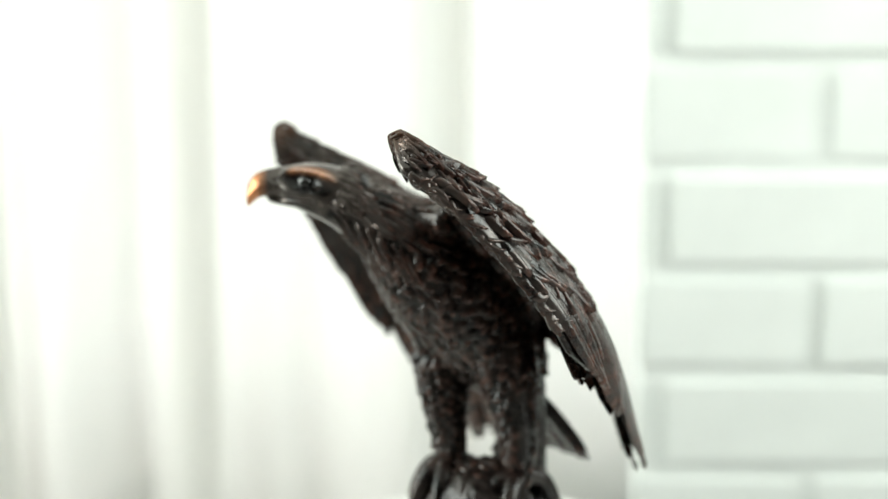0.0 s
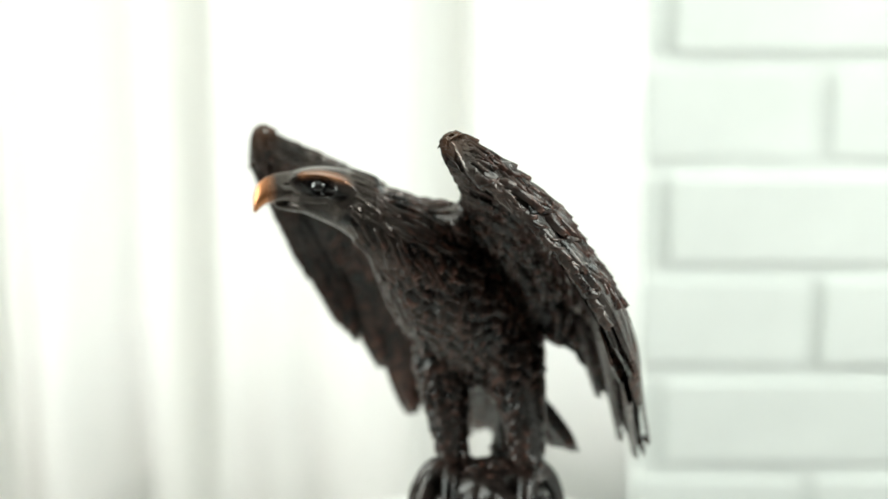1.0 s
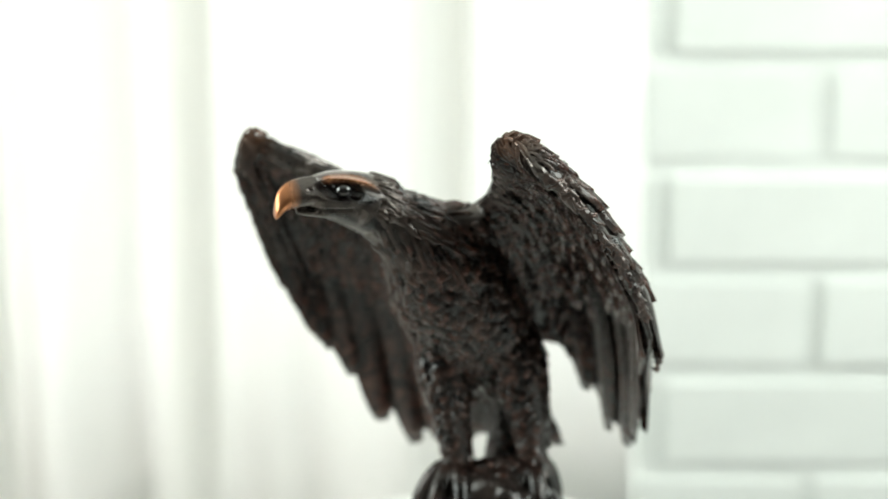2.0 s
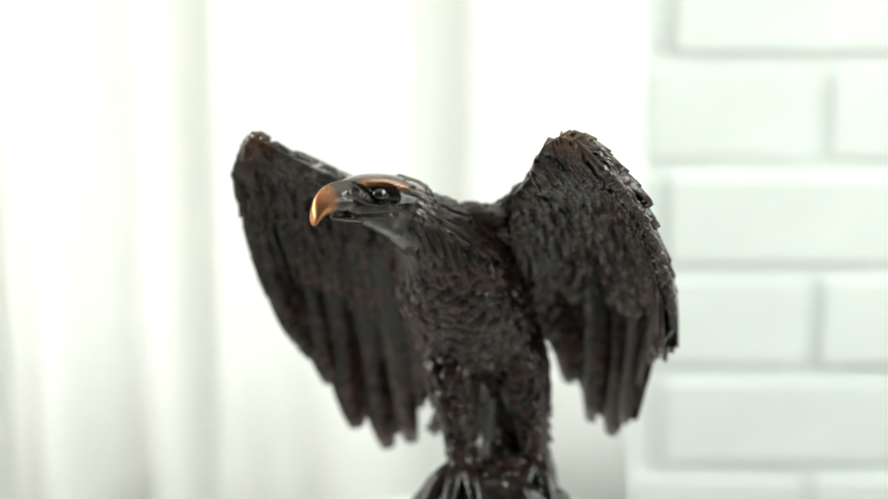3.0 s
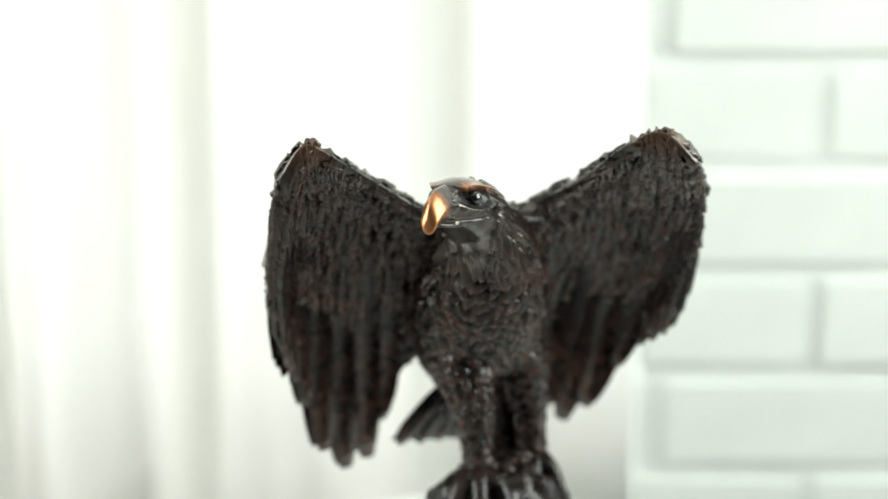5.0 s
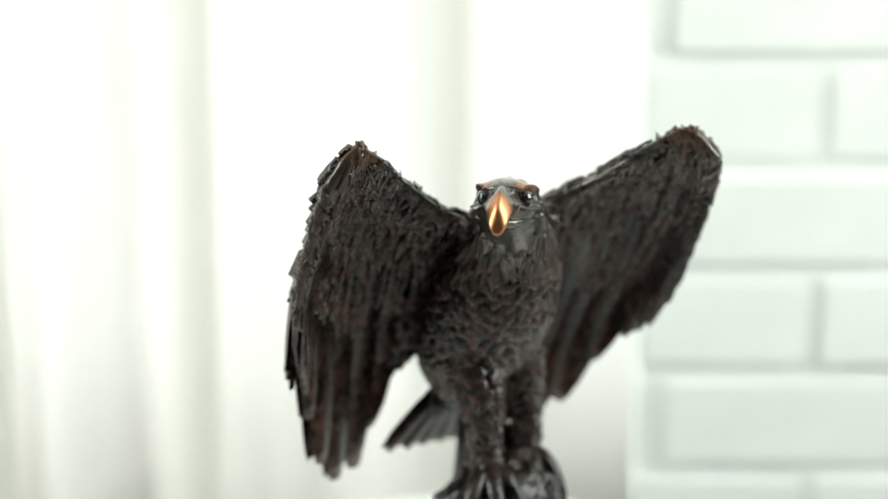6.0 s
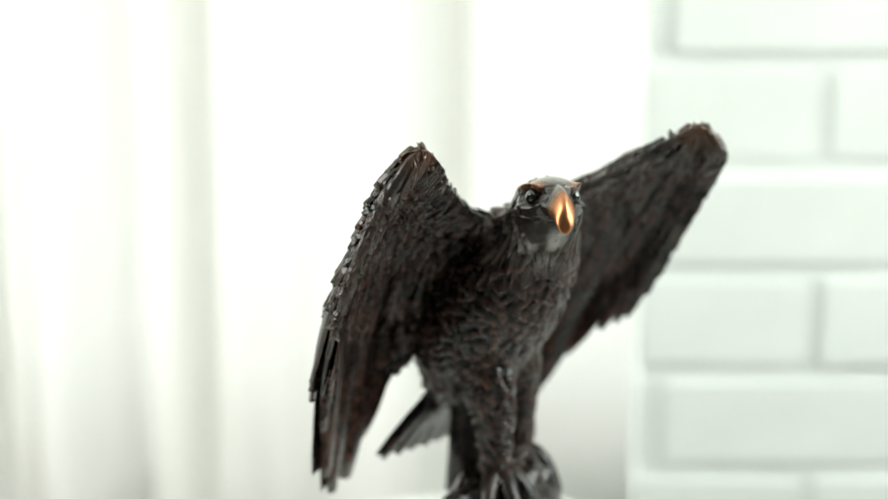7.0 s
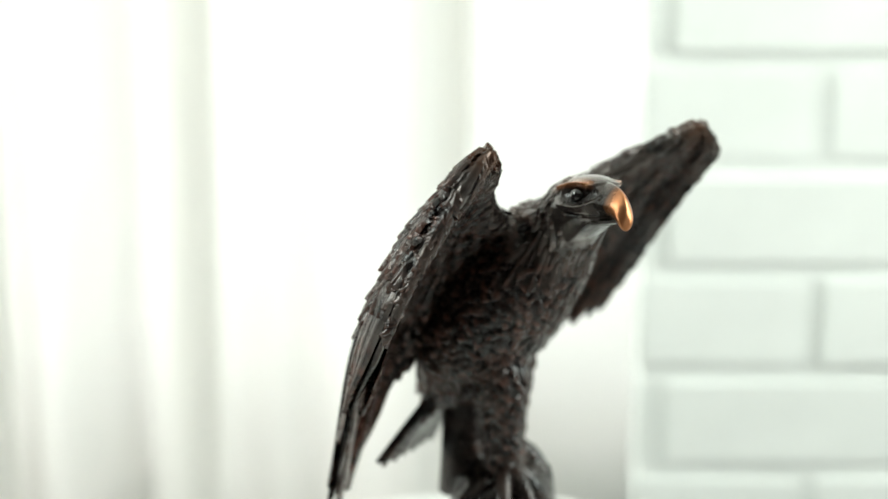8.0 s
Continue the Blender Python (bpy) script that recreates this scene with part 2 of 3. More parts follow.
def cloth_line(x0, x1, y, pleats, wave):
    """The cloth's run along its rail; each pleat doubles it back between two places."""
    run = [(x0, y)]
    for a, b in pleats:
        run += [(b, y - 0.006), (b + 0.002, y + 0.002), (a, y + 0.010), (a - 0.002, y + 0.018), (b, y + 0.016)]
    run.append((x1, y))
    pts = []
    for (xa, ya), (xb, yb) in zip(run, run[1:]):
        n = max(2, int(math.hypot(xb - xa, yb - ya) / 0.0025))
        pts += [(xa + (xb - xa) * k / n, ya + (yb - ya) * k / n) for k in range(n)]
    pts.append(run[-1])
    p = np.array(pts)
    for _ in range(6):
        p[1:-1] = (p[:-2] + 2 * p[1:-1] + p[2:]) / 4
    p[:, 1] += [wave(x) for x in p[:, 0]]
    return p


def curtain(name, line, z0, z1, mat, label):
    """A hanging cloth along a line, swaying a little towards its hem."""
    bm = bmesh.new()
    nz = 16
    grid = []
    for j in range(nz + 1):
        v = j / nz
        grid.append([bm.verts.new((x + (1 - v) * 0.004 * noise.noise((x * 9, v * 2, 5.1)), y + (1 - v) * 0.006 * noise.noise((x * 6, v * 3, 1.7)), z0 + (z1 - z0) * v)) for x, y in line])
    for a, b in zip(grid, grid[1:]):
        for i in range(len(line) - 1):
            bm.faces.new((a[i], a[i + 1], b[i + 1], b[i])).smooth = True
    return tagged(part(name, bm, mat), label, "curtain")


PLEATS = [(-0.93, -0.89), (-0.80, -0.75), (-0.66, -0.63), (-0.55, -0.50), (-0.405, -0.345), (-0.222, -0.184), (-0.030, -0.003)]
folded = cloth_line(OPEN_L + 0.01, 0.0045, WALL_Y + 0.035, PLEATS, lambda x: 0.009 * math.sin(x * 47 + 1.1) + 0.004 * math.sin(x * 112 + 2) + 0.024 * math.exp(-((x + 0.252) / 0.020) ** 2))
curtain("curtain", folded, 0.02, OPEN_TOP - 0.02, CURTAIN, "white cloth curtain hanging in soft pleats, backlit")
flat = cloth_line(-0.03, OPEN_R - 0.004, WALL_Y + 0.080, [], lambda x: 0.004 * math.sin(x * 30 + 1))
curtain("sheer_curtain", flat, 0.02, OPEN_TOP - 0.02, SHEER, "flat sheer white curtain glowing with daylight")

# ---- stand ----
table = tagged(new("table"), "grey-washed oak table under the turntable", "table")
TX0, TX1, TY0, TY1 = -0.62, 0.62, -0.42, 0.17
part("tabletop", boxed(TX0, TX1, TY0, TY1, TOP - 0.062, TOP - 0.040, bevel=0.003), TABLE, table)
for x in (TX0 + 0.03, TX1 - 0.08):
    for y in (TY0 + 0.03, TY1 - 0.08):
        part("leg", boxed(x, x + 0.05, y, y + 0.05, 0.0, TOP - 0.0625, bevel=0.003), TABLE, table)
for y in (TY0 + 0.045, TY1 - 0.065):
    part("apron", boxed(TX0 + 0.081, TX1 - 0.081, y, y + 0.02, TOP - 0.14, TOP - 0.0625, bevel=0.002), TABLE, table)

turntable = tagged(new("turntable"), "white motorised display turntable carrying a statuette", "turntable")
turntable.location = (0, 0, TOP - 0.040)
part("housing", turned([(0.0005, 0.0), (0.105, 0.0), (0.110, 0.004), (0.110, 0.022), (0.106, 0.026), (0.0005, 0.026)]), WHITE, turntable)
platter = part("platter", turned([(0.0005, 0.028), (0.122, 0.028), (0.125, 0.031), (0.125, 0.038), (0.1235, 0.040), (0.0005, 0.040)]), WHITE, turntable)

from mathutils.bvhtree import BVHTree


# ---- eagle (built in millimetres above the platter, breast towards -y) ----
def ring_loft(bm, path, steps=28, upright=False, keel=0.0, across=None):
    """A closed tube along a path of (x, y, z, half width, half height); keel narrows it towards its top."""
    c = [Vector(p[:3]) for p in path]
    rings = []
    for i, p in enumerate(path):
        t = (c[min(i + 1, len(c) - 1)] - c[max(i - 1, 0)]).normalized()
        side = Vector(across) if across else Vector((1, 0, 0)) if upright else t.cross(Vector((0, 0, 1))).normalized()
        side = (side - t * side.dot(t)).normalized()
        up = side.cross(t)
        rings.append([bm.verts.new(c[i] + side * p[3] * math.cos(a) * (1 - keel * max(math.sin(a), -0.3)) + up * p[4] * math.sin(a)) for a in (k * math.tau / steps for k in range(steps))])
    for a, b in zip(rings, rings[1:]):
        for k in range(steps):
            bm.faces.new((a[k], a[(k + 1) % steps], b[(k + 1) % steps], b[k]))
    bm.faces.new(rings[0][::-1])
    bm.faces.new(rings[-1])


def smooth_path(keys, n):
    return [tuple(spline(keys, k / (n - 1))) for k in range(n)]


TORSO = [(-4, 26, 86, 9, 7), (-4, 14, 99, 18, 15), (-5, 4, 112, 24, 20), (-5, -8, 126, 27, 22), (-5, -20, 140, 26, 22),
         (-5, -31, 152, 22, 19), (-7, -42, 163.5, 16.5, 15), (-11, -52, 170, 12, 12), (-16, -60, 176, 10.5, 10.5)]
LEG_R = [(-12, -12, 116, 11.5, 14), (-10, -15, 100, 10, 12), (-7, -15.5, 84, 7.2, 8.6), (-5.5, -14.5, 70, 5.9, 6.8), (-5, -14, 56, 5.6, 6.4)]
LEG_L = [(12, 0, 116, 12, 14), (16, 2, 100, 10.5, 12), (19.5, 3.5, 84, 7.6, 8.8), (21, 4, 70, 6, 6.8), (21, 4, 56, 5.6, 6.4)]
TAIL_SIDE = Vector((0.955, 0.295, -0.03)).normalized()
TAIL = [(-4, 12, 101, 10, 6), (-6, 20, 89, 13, 3.6), (-8, 28, 75, 20, 2.4), (-12, 36.3, 60, 29.5, 1.5)]

# the head's own frame: forward along the beak, across, up
HEAD, FORE, ACROSS = Vector((-21.6, -69.2, 182.0)), Vector((-0.49, -0.8717, 0)), Vector((0.8717, -0.49, 0))


def on_head(u, v, w):
    return HEAD + FORE * u + ACROSS * v + Vector((0, 0, w))


class Wing:
    """A cupped wing: four lines from its root to its outer edge, from the top edge down to the trailing edge."""
    def __init__(self, lines, back):
        self.lines, self.back = lines, back

    def at(self, s, r):
        return Vector(spline([spline(q, s) for q in self.lines], r))

    def normal(self, s, r):
        """Points to the wing's back."""
        s, r = min(max(s, 0.02), 0.98), min(max(r, 0.02), 0.98)
        du = self.at(s + 0.015, r) - self.at(s - 0.015, r)
        dv = self.at(s, r + 0.015) - self.at(s, r - 0.015)
        return du.cross(dv).normalized() * self.back

    def thick(self, s, r):
        rim = min(max((s - 0.78) / 0.16, 0.0), 1.0)
        return (1.2 + 2.4 * max(0.0, 1 - r / 0.5) ** 1.2 + 0.8 * rim * rim * (3 - 2 * rim)) * min(1.0, 0.4 + 0.6 * math.sqrt(max(r, 0.0) / 0.12))


WING_R = Wing([
    [(-12, -30, 169), (-30, -33, 174), (-47, -43, 185), (-62.5, -59, 195.5), (-74.5, -64.5, 202), (-82.5, -61, 191)],
    [(-14, -14, 152), (-34, -10, 162), (-52, -16, 168), (-64, -26, 174), (-77, -43, 178), (-86, -51, 174)],
    [(-17, 6, 128), (-36, 12, 128), (-55, 11, 122), (-70, 1, 128), (-81, -14, 136), (-89, -36, 147)],
    [(-21, 17, 110), (-41, 29, 83), (-51, 38, 49), (-68, 20, 64), (-79, 2, 93), (-88, -19, 119)]], 1)
WING_L = Wing([
    [(3, -30, 170), (18, -31, 178), (31, -46, 188), (42, -64, 201), (53, -70, 205.5), (64, -72, 196)],
    [(5, -14, 152), (24, -10, 164), (40, -18, 173), (56, -25, 177), (68, -41, 180), (74.5, -51, 177)],
    [(5, 6, 130), (23, 21, 134), (43, 22, 128), (61, 13, 130), (73, -3, 138), (80.5, -28, 150)],
    [(7, 25, 114), (21, 42, 97), (37, 52, 65), (52, 40, 74), (66, 17, 102), (82, -12, 125)]], -1)


def wing_core(bm, wing, ns=26, nr=22):
    sides = []
    for sign in (-1, 1):
        grid = []
        for i in range(ns + 1):
            s = i / ns
            col = []
            for j in range(nr + 1):
                r = j / nr * 0.97
                rim = 0.35 if i in (0, ns) or j in (0, nr) else 1.0
                col.append(bm.verts.new(wing.at(s, r) + wing.normal(s, r) * sign * wing.thick(s, r) * rim))
            grid.append(col)
        for a, b in zip(grid, grid[1:]):
            for j in range(nr):
                bm.faces.new((a[j], a[j + 1], b[j + 1], b[j]))
        sides.append(grid)
    a, b = sides
    loop_a = [a[i][0] for i in range(ns)] + [a[ns][j] for j in range(nr)] + [a[i][nr] for i in range(ns, 0, -1)] + [a[0][j] for j in range(nr, 0, -1)]
    loop_b = [b[i][0] for i in range(ns)] + [b[ns][j] for j in range(nr)] + [b[i][nr] for i in range(ns, 0, -1)] + [b[0][j] for j in range(nr, 0, -1)]
    for k in range(len(loop_a)):
        n = (k + 1) % len(loop_a)
        bm.faces.new((loop_a[k], loop_a[n], loop_b[n], loop_b[k]))


def slices(bm, stations, steps=32, keel=0.0):
    """A solid across the head's frame: stations of (forward, top, bottom, half width)."""
    rings = []
    for u, top, low, half in stations:
        mid, ring = (top + low) / 2, []
        for k in range(steps):
            a = k * math.tau / steps
            c, sn = math.cos(a), math.sin(a)
            ring.append(bm.verts.new(on_head(u, half * c * (1 - keel * max(sn, -0.25)), mid + (top - low) / 2 * sn)))
        rings.append(ring)
    for a, b in zip(rings, rings[1:]):
        for k in range(steps):
            bm.faces.new((a[k], a[(k + 1) % steps], b[(k + 1) % steps], b[k]))
    bm.faces.new(rings[0][::-1])
    bm.faces.new(rings[-1])


def fused(bm, voxel, rounds):
    """The union of overlapping solids as one soft skin."""
    bmesh.ops.recalc_face_normals(bm, faces=bm.faces)
    me = bpy.data.meshes.new("core")
    bm.to_mesh(me)
    bm.free()
    tmp = new("core", me)
    rm = tmp.modifiers.new("fuse", "REMESH")
    rm.mode, rm.voxel_size = "VOXEL", voxel
    sm = tmp.modifiers.new("soften", "SMOOTH")
    sm.factor, sm.iterations = 0.5, rounds
    bpy.context.view_layer.update()
    dg = bpy.context.evaluated_depsgraph_get()
    out = bpy.data.meshes.new_from_object(tmp.evaluated_get(dg))
    bpy.data.objects.remove(tmp)
    bpy.data.meshes.remove(me)
    return out


def head_frame(p):
    q = p - np.array(HEAD)
    return q @ np.array(FORE), q @ np.array(ACROSS), q[:, 2]


def eye_socket(u, w):
    return np.clip(1 - ((u - 3.6) / 8.8) ** 2 - ((w - 1.3 - 0.1 * (u - 3)) / 4.1) ** 2, 0, 1)


def head_mesh():
    """Skull, hooked beak and jaw; sockets, brows, cere and mouth are cut into the fused skin."""
    bm = bmesh.new()
    slices(bm, [tuple(spline([(-22, 3.0, -26, 12.5), (-13, 6.3, -20, 12.3), (-5, 7.8, -15.5, 12), (2, 8.2, -12, 11.2), (7.5, 7.5, -9.6, 9.2), (11, 6.4, -8.2, 6.6), (13, 4.6, -7, 4)], k / 17)) for k in range(18)])
    slices(bm, [tuple(spline([(8, 6.4, -5.8, 6.6), (12, 6.5, -5.8, 5.7), (16.5, 6.0, -5.6, 4.8), (20.5, 4.8, -5.6, 4.0), (23.4, 2.8, -7.4, 3.3), (25.2, 0.2, -9.1, 2.7), (26.1, -3.2, -8.9, 1.6)], k / 20)) for k in range(21)], keel=0.5)
    slices(bm, [tuple(spline([(-2, -5.6, -10.5, 7.6), (6, -5.9, -9.8, 6.0), (12, -6.0, -8.8, 4.4), (15.5, -6.0, -8.0, 3.0), (17.8, -6.0, -7.2, 1.4)], k / 10)) for k in range(11)])
    me = fused(bm, 0.42, 4)
    p = np.empty(len(me.vertices) * 3, np.float32)
    me.vertices.foreach_get("co", p)
    p = p.reshape(-1, 3).astype(float)
    u, v, w = head_frame(p)
    sg, ease = np.sign(v), np.clip(np.abs(v) / 3.0, 0, 1)
    line = 5.0 - 0.016 * (u - 4) ** 2
    along = np.clip((u + 13) / 5, 0, 1) * np.clip((10.5 - u) / 5, 0, 1)
    socket = eye_socket(u, w)
    inward = 3.6 * socket ** 0.7 * ease
    ridge = np.exp(-((w - line) / 1.15) ** 2) * along * ease
    inward -= 2.1 * ridge
    inward += 0.95 * np.exp(-((w + 5.8) / 0.55) ** 2) * np.clip((u + 4) / 2, 0, 1) * np.clip((19.5 - u) / 2, 0, 1) * ease
    border = 11.8 - (6.2 - w) * 1.35
    low = np.clip((w + 4) / 1.5, 0, 1)
    inward += (0.6 * np.exp(-((u - border) / 0.7) ** 2) - 0.55 * np.exp(-((u - border + 1.7) / 0.8) ** 2)) * low * ease
    inward -= 0.8 * np.exp(-((w + 2.6) / 0.8) ** 2 - ((u + 1) / 5) ** 2) * ease
    inward += 1.0 * np.exp(-((w - 1.4) / 0.8) ** 2 - ((u - 13.6) / 1.2) ** 2) * ease
    p -= np.outer(inward * sg, np.array(ACROSS))
    p[:, 2] += 0.7 * ridge
    me.vertices.foreach_set("co", p.astype(np.float32).ravel())
    return me


def core_mesh():
    """Torso, head, legs, wings, tail and rock, fused into one cast skin."""
    bm = bmesh.new()
    ring_loft(bm, smooth_path(TORSO, 24))
    for leg in (LEG_R, LEG_L):
        ring_loft(bm, smooth_path(leg, 12), upright=True)
    for w in (WING_R, WING_L):
        wing_core(bm, w)
        # rolled top and outer edges
        ring_loft(bm, [(*w.at(k / 30, 0.03), 1.9, 1.9) for k in range(31)], 14)
        ring_loft(bm, [(*w.at(0.985, 0.03 + 0.9 * k / 24), 2.5 - 1.0 * k / 24, 2.5 - 1.0 * k / 24) for k in range(25)], 14)
    # soft feathering between the legs
    ring_loft(bm, smooth_path([(0, 12, 110, 13, 10), (-2, 21, 95, 10, 6), (-3, 27, 84, 8, 4)], 10), upright=True)
    # shoulders
    ring_loft(bm, smooth_path([(-24, -28, 165, 5, 5), (-10, -30, 168, 7, 6.5), (4, -30, 168.5, 7, 6.5), (18, -28, 169, 5, 5)], 10), 16)
    # stump that carries the body behind the legs
    ring_loft(bm, smooth_path([(4, 13, 114, 12, 11), (5, 15, 92, 11, 10), (5, 15, 70, 11.5, 10.5), (5, 13, 44, 15, 13)], 12), upright=True)
    # tail fan
    ring_loft(bm, smooth_path(TAIL, 12), across=TAIL_SIDE)
    # rock
    made = bmesh.ops.create_icosphere(bm, subdivisions=5, radius=1.0)["verts"]
    for v in made:
        d = v.co.normalized()
        n = noise.noise(d * 2.1 + Vector((3, 1, 7))) * 0.10 + abs(noise.noise(d * 4.6)) * 0.10 + noise.noise(d * 9) * 0.03
        r = 1 + n
        v.co = Vector((4 + d.x * 36 * r, -6 + d.y * 24 * r + d.x * 6, 24 + max(d.z * 40 * r, -23.8)))
    body, head = fused(bm, 0.8, 5), head_mesh()
    bm = bmesh.new()
    bm.from_mesh(body)
    bm.from_mesh(head)
    bm.normal_update()
    bm.to_mesh(body)
    bm.free()
    bpy.data.meshes.remove(head)
    return body


LEAF = [0.6, 0.9, 1.0, 1.0, 0.99, 0.94, 0.78, 0.4]     # half width along a feather


def feather(bm, points, sides, normals, width, lift, ridge):
    """A small shell with a raised quill: points, sides and normals along it from root to tip."""
    n = len(points)
    rows = []
    wear = bm.verts.layers.float["wear"]
    for k in range(n):
        u = k / (n - 1)
        q = u * (len(LEAF) - 1)
        i = min(int(q), len(LEAF) - 2)
        w = width * (LEAF[i] + (LEAF[i + 1] - LEAF[i]) * (q - i))
        w = max(w, width * 0.12)
        row = []
        for c in (-1, -0.5, 0, 0.5, 1):
            h = lift * (0.15 + 0.85 * u) + ridge * (1 - abs(c)) ** 0.7 - (0.35 if abs(c) == 1 else 0) - (lift * 0.15 + ridge + 0.8 if k == 0 else 0)
            vert = bm.verts.new(points[k] + sides[k] * w * c + normals[k] * h)
            vert[wear] = max(0.0, u - 0.45) * 1.1 + (0.35 if c == 0 else 0.0) * u
            row.append(vert)
        rows.append(row)
    # folded-in edge at the tip, so that it has thickness
    row = [bm.verts.new(points[-1] * 0.7 + points[-2] * 0.3 - normals[-1] * 0.6 + sides[-1] * width * 0.1 * c) for c in (-1, -0.5, 0, 0.5, 1)]
    rows.append(row)
    for a, b in zip(rows, rows[1:]):
        for j in range(4):
            f = bm.faces.new((a[j], a[j + 1], b[j + 1], b[j]))
            f.smooth = True


def wing_feather(bm, wing, s0, r0, s1, r1, width, lift, ridge, face, rnd, n=7, curl=0.0, tuck=0.0):
    """A feather that follows the wing; face 1 is its back, -1 its front."""
    pts, sides, norms = [], [], []
    for k in range(n):
        u = k / (n - 1)
        s, r = s0 + (s1 - s0) * u, r0 + (r1 - r0) * u
        nn = wing.normal(min(max(s, 0.02), 0.98), min(r, 0.97)) * face
        base = wing.at(s, min(r, 1.0))
        if r > 1:
            step = (wing.at(s, 1.0) - wing.at(s, 0.96)).normalized()
            base = base + step * (r - 1) * 90
        pts.append(base + nn * (wing.thick(s, min(r, 1)) + 0.1))
        norms.append(nn)
    for k in range(n):
        t = (pts[min(k + 1, n - 1)] - pts[max(k - 1, 0)]).normalized()
        sides.append(t.cross(norms[k]).normalized())
    pts = [p + sd * curl * (k / (n - 1)) ** 2 for k, (p, sd) in enumerate(zip(pts, sides))]
    tilt = rnd.uniform(-0.12, 0.12) + 0.16
    if tuck:
        out = wing.at(0.98, min(r0, 0.95)) - wing.at(0.9, min(r0, 0.95))
        tilt = math.copysign(tuck, sides[0].dot(out))
    norms2 = [(nn + sd * tilt).normalized() for nn, sd in zip(norms, sides)]
    sides2 = [(sd - nn * tilt).normalized() for nn, sd in zip(norms, sides)]
    feather(bm, pts, sides2, norms2, width, lift, ridge)


def dress_wing(bm, wing, seed):
    rnd = random.Random(seed)
    for face in (1, -1):
        # long broad flight feathers
        count = 6
        for k in range(count):
            s = 0.245 + 0.63 * k / (count - 1)
            reach = 1.0 + (0.035, -0.01, 0.02)[k % 3]
            wing_feather(bm, wing, s + 0.01, 0.42, s, reach, 8.6 * min(1.0, (1.02 - s) / 0.3), 0.5 + 0.9 * (k % 2), 1.3, face, rnd, 14)
        # greater coverts
        count = 16
        for k in range(count):
            s = 0.08 + 0.85 * k / (count - 1)
            wing_feather(bm, wing, s + 0.01, 0.42, s, 0.67 + 0.34 * max(0, s - 0.8) / 0.2 + rnd.uniform(-0.02, 0.02), 3.6, 1.3, 1.1, face, rnd, 8)
        # lesser coverts: short curling locks that lie every way
        for row in range(15):
            r = 0.60 - 0.041 * row
            for k in range(17):
                s = min(max(0.02 + 0.95 * (k + 0.5 * (row % 2) + rnd.uniform(-0.5, 0.5)) / 17, 0.01), 0.95)
                calm = (1.0 if s < 0.80 else 0.45) * min(1.0, 0.25 + max(r, 0.0) / 0.22)
                if face == 1:      # the back lies in overlapping scales
                    wing_feather(bm, wing, min(max(s + rnd.uniform(-0.035, 0.035), 0.0), 0.97), max(r - 0.06, 0.0), s, r + rnd.uniform(0.05, 0.10), rnd.uniform(2.0, 3.0) * calm, rnd.uniform(1.3, 2.3) * calm,
                                 rnd.uniform(0.5, 1.0), face, rnd, 6, rnd.uniform(-1.5, 1.5) * calm)
                else:
                    s = rnd.uniform(0.02, 0.95)
                    wing_feather(bm, wing, min(max(s + rnd.uniform(-0.10, 0.10), 0.0), 0.97), max(r - 0.05, 0.0), s, r + rnd.uniform(0.0, 0.09), rnd.uniform(1.3, 2.3) * calm, rnd.uniform(1.2, 2.6) * calm,
                                 rnd.uniform(0.9, 1.8), face, rnd, 6, rnd.uniform(-5, 5) * calm)
        # the lowest outer coverts overhang the flight feathers
        for k in range(5):
            s = 0.83 + 0.03 * k
            wing_feather(bm, wing, s, 0.5, s, (0.84, 0.90, 0.97, 1.03, 1.03)[k], 3.0, 1.6, 1.2, face, rnd, 10, 0.0, 0.08)
    # outer edge and rolled top edge
    for k in range(18):
        r = 0.03 + 0.80 * k / 18
        wing_feather(bm, wing, 0.92, r, 0.93, r + 0.14, 1.6, 0.5, 0.8, 1, rnd, 6, 0.0, 0.35)
    for k in range(34):
        for face in (1, -1):
            s = rnd.uniform(0.05, 0.97)
            wing_feather(bm, wing, s, 0.015, min(s + rnd.uniform(0.04, 0.10), 1.0), 0.03 + rnd.uniform(0, 0.05), rnd.uniform(0.6, 1.1), 0.12, 0.5, face, rnd, 6, rnd.uniform(-0.5, 0.5))
    # tangled curls over the bend of the wing
    for k in range(150):
        s, r = rnd.uniform(0.45, 0.93), rnd.uniform(0.03, 0.19)
        wing_feather(bm, wing, s, r, min(max(s + rnd.uniform(-0.09, 0.06), 0.0), 0.97), r + rnd.uniform(0.02, 0.09), rnd.uniform(0.6, 1.1), rnd.uniform(0.5, 1.1), 1.0, rnd.choice((1, -1)), rnd, 6, rnd.uniform(-1.8, 1.8))


def surface_feather(bm, tree, p, nrm, flow, length, width, lift, ridge, curl):
    """A feather that starts at p and creeps along the skin with the flow."""
    n = 6
    pts, norms, sides = [], [], []
    for k in range(n):
        t = flow - nrm * flow.dot(nrm)
        if t.length < 0.15:
            return
        t.normalize()
        side = t.cross(nrm).normalized()
        pts.append(p - nrm * 0.2)
        norms.append(nrm)
        sides.append(side)
        hit = tree.find_nearest(p + t * length / (n - 1) + side * curl * k / n)
        if hit[0] is None or hit[1].dot(nrm) < 0.3:
            return
        p, nrm = hit[0], hit[1]
    feather(bm, pts, sides, norms, width, lift, ridge)


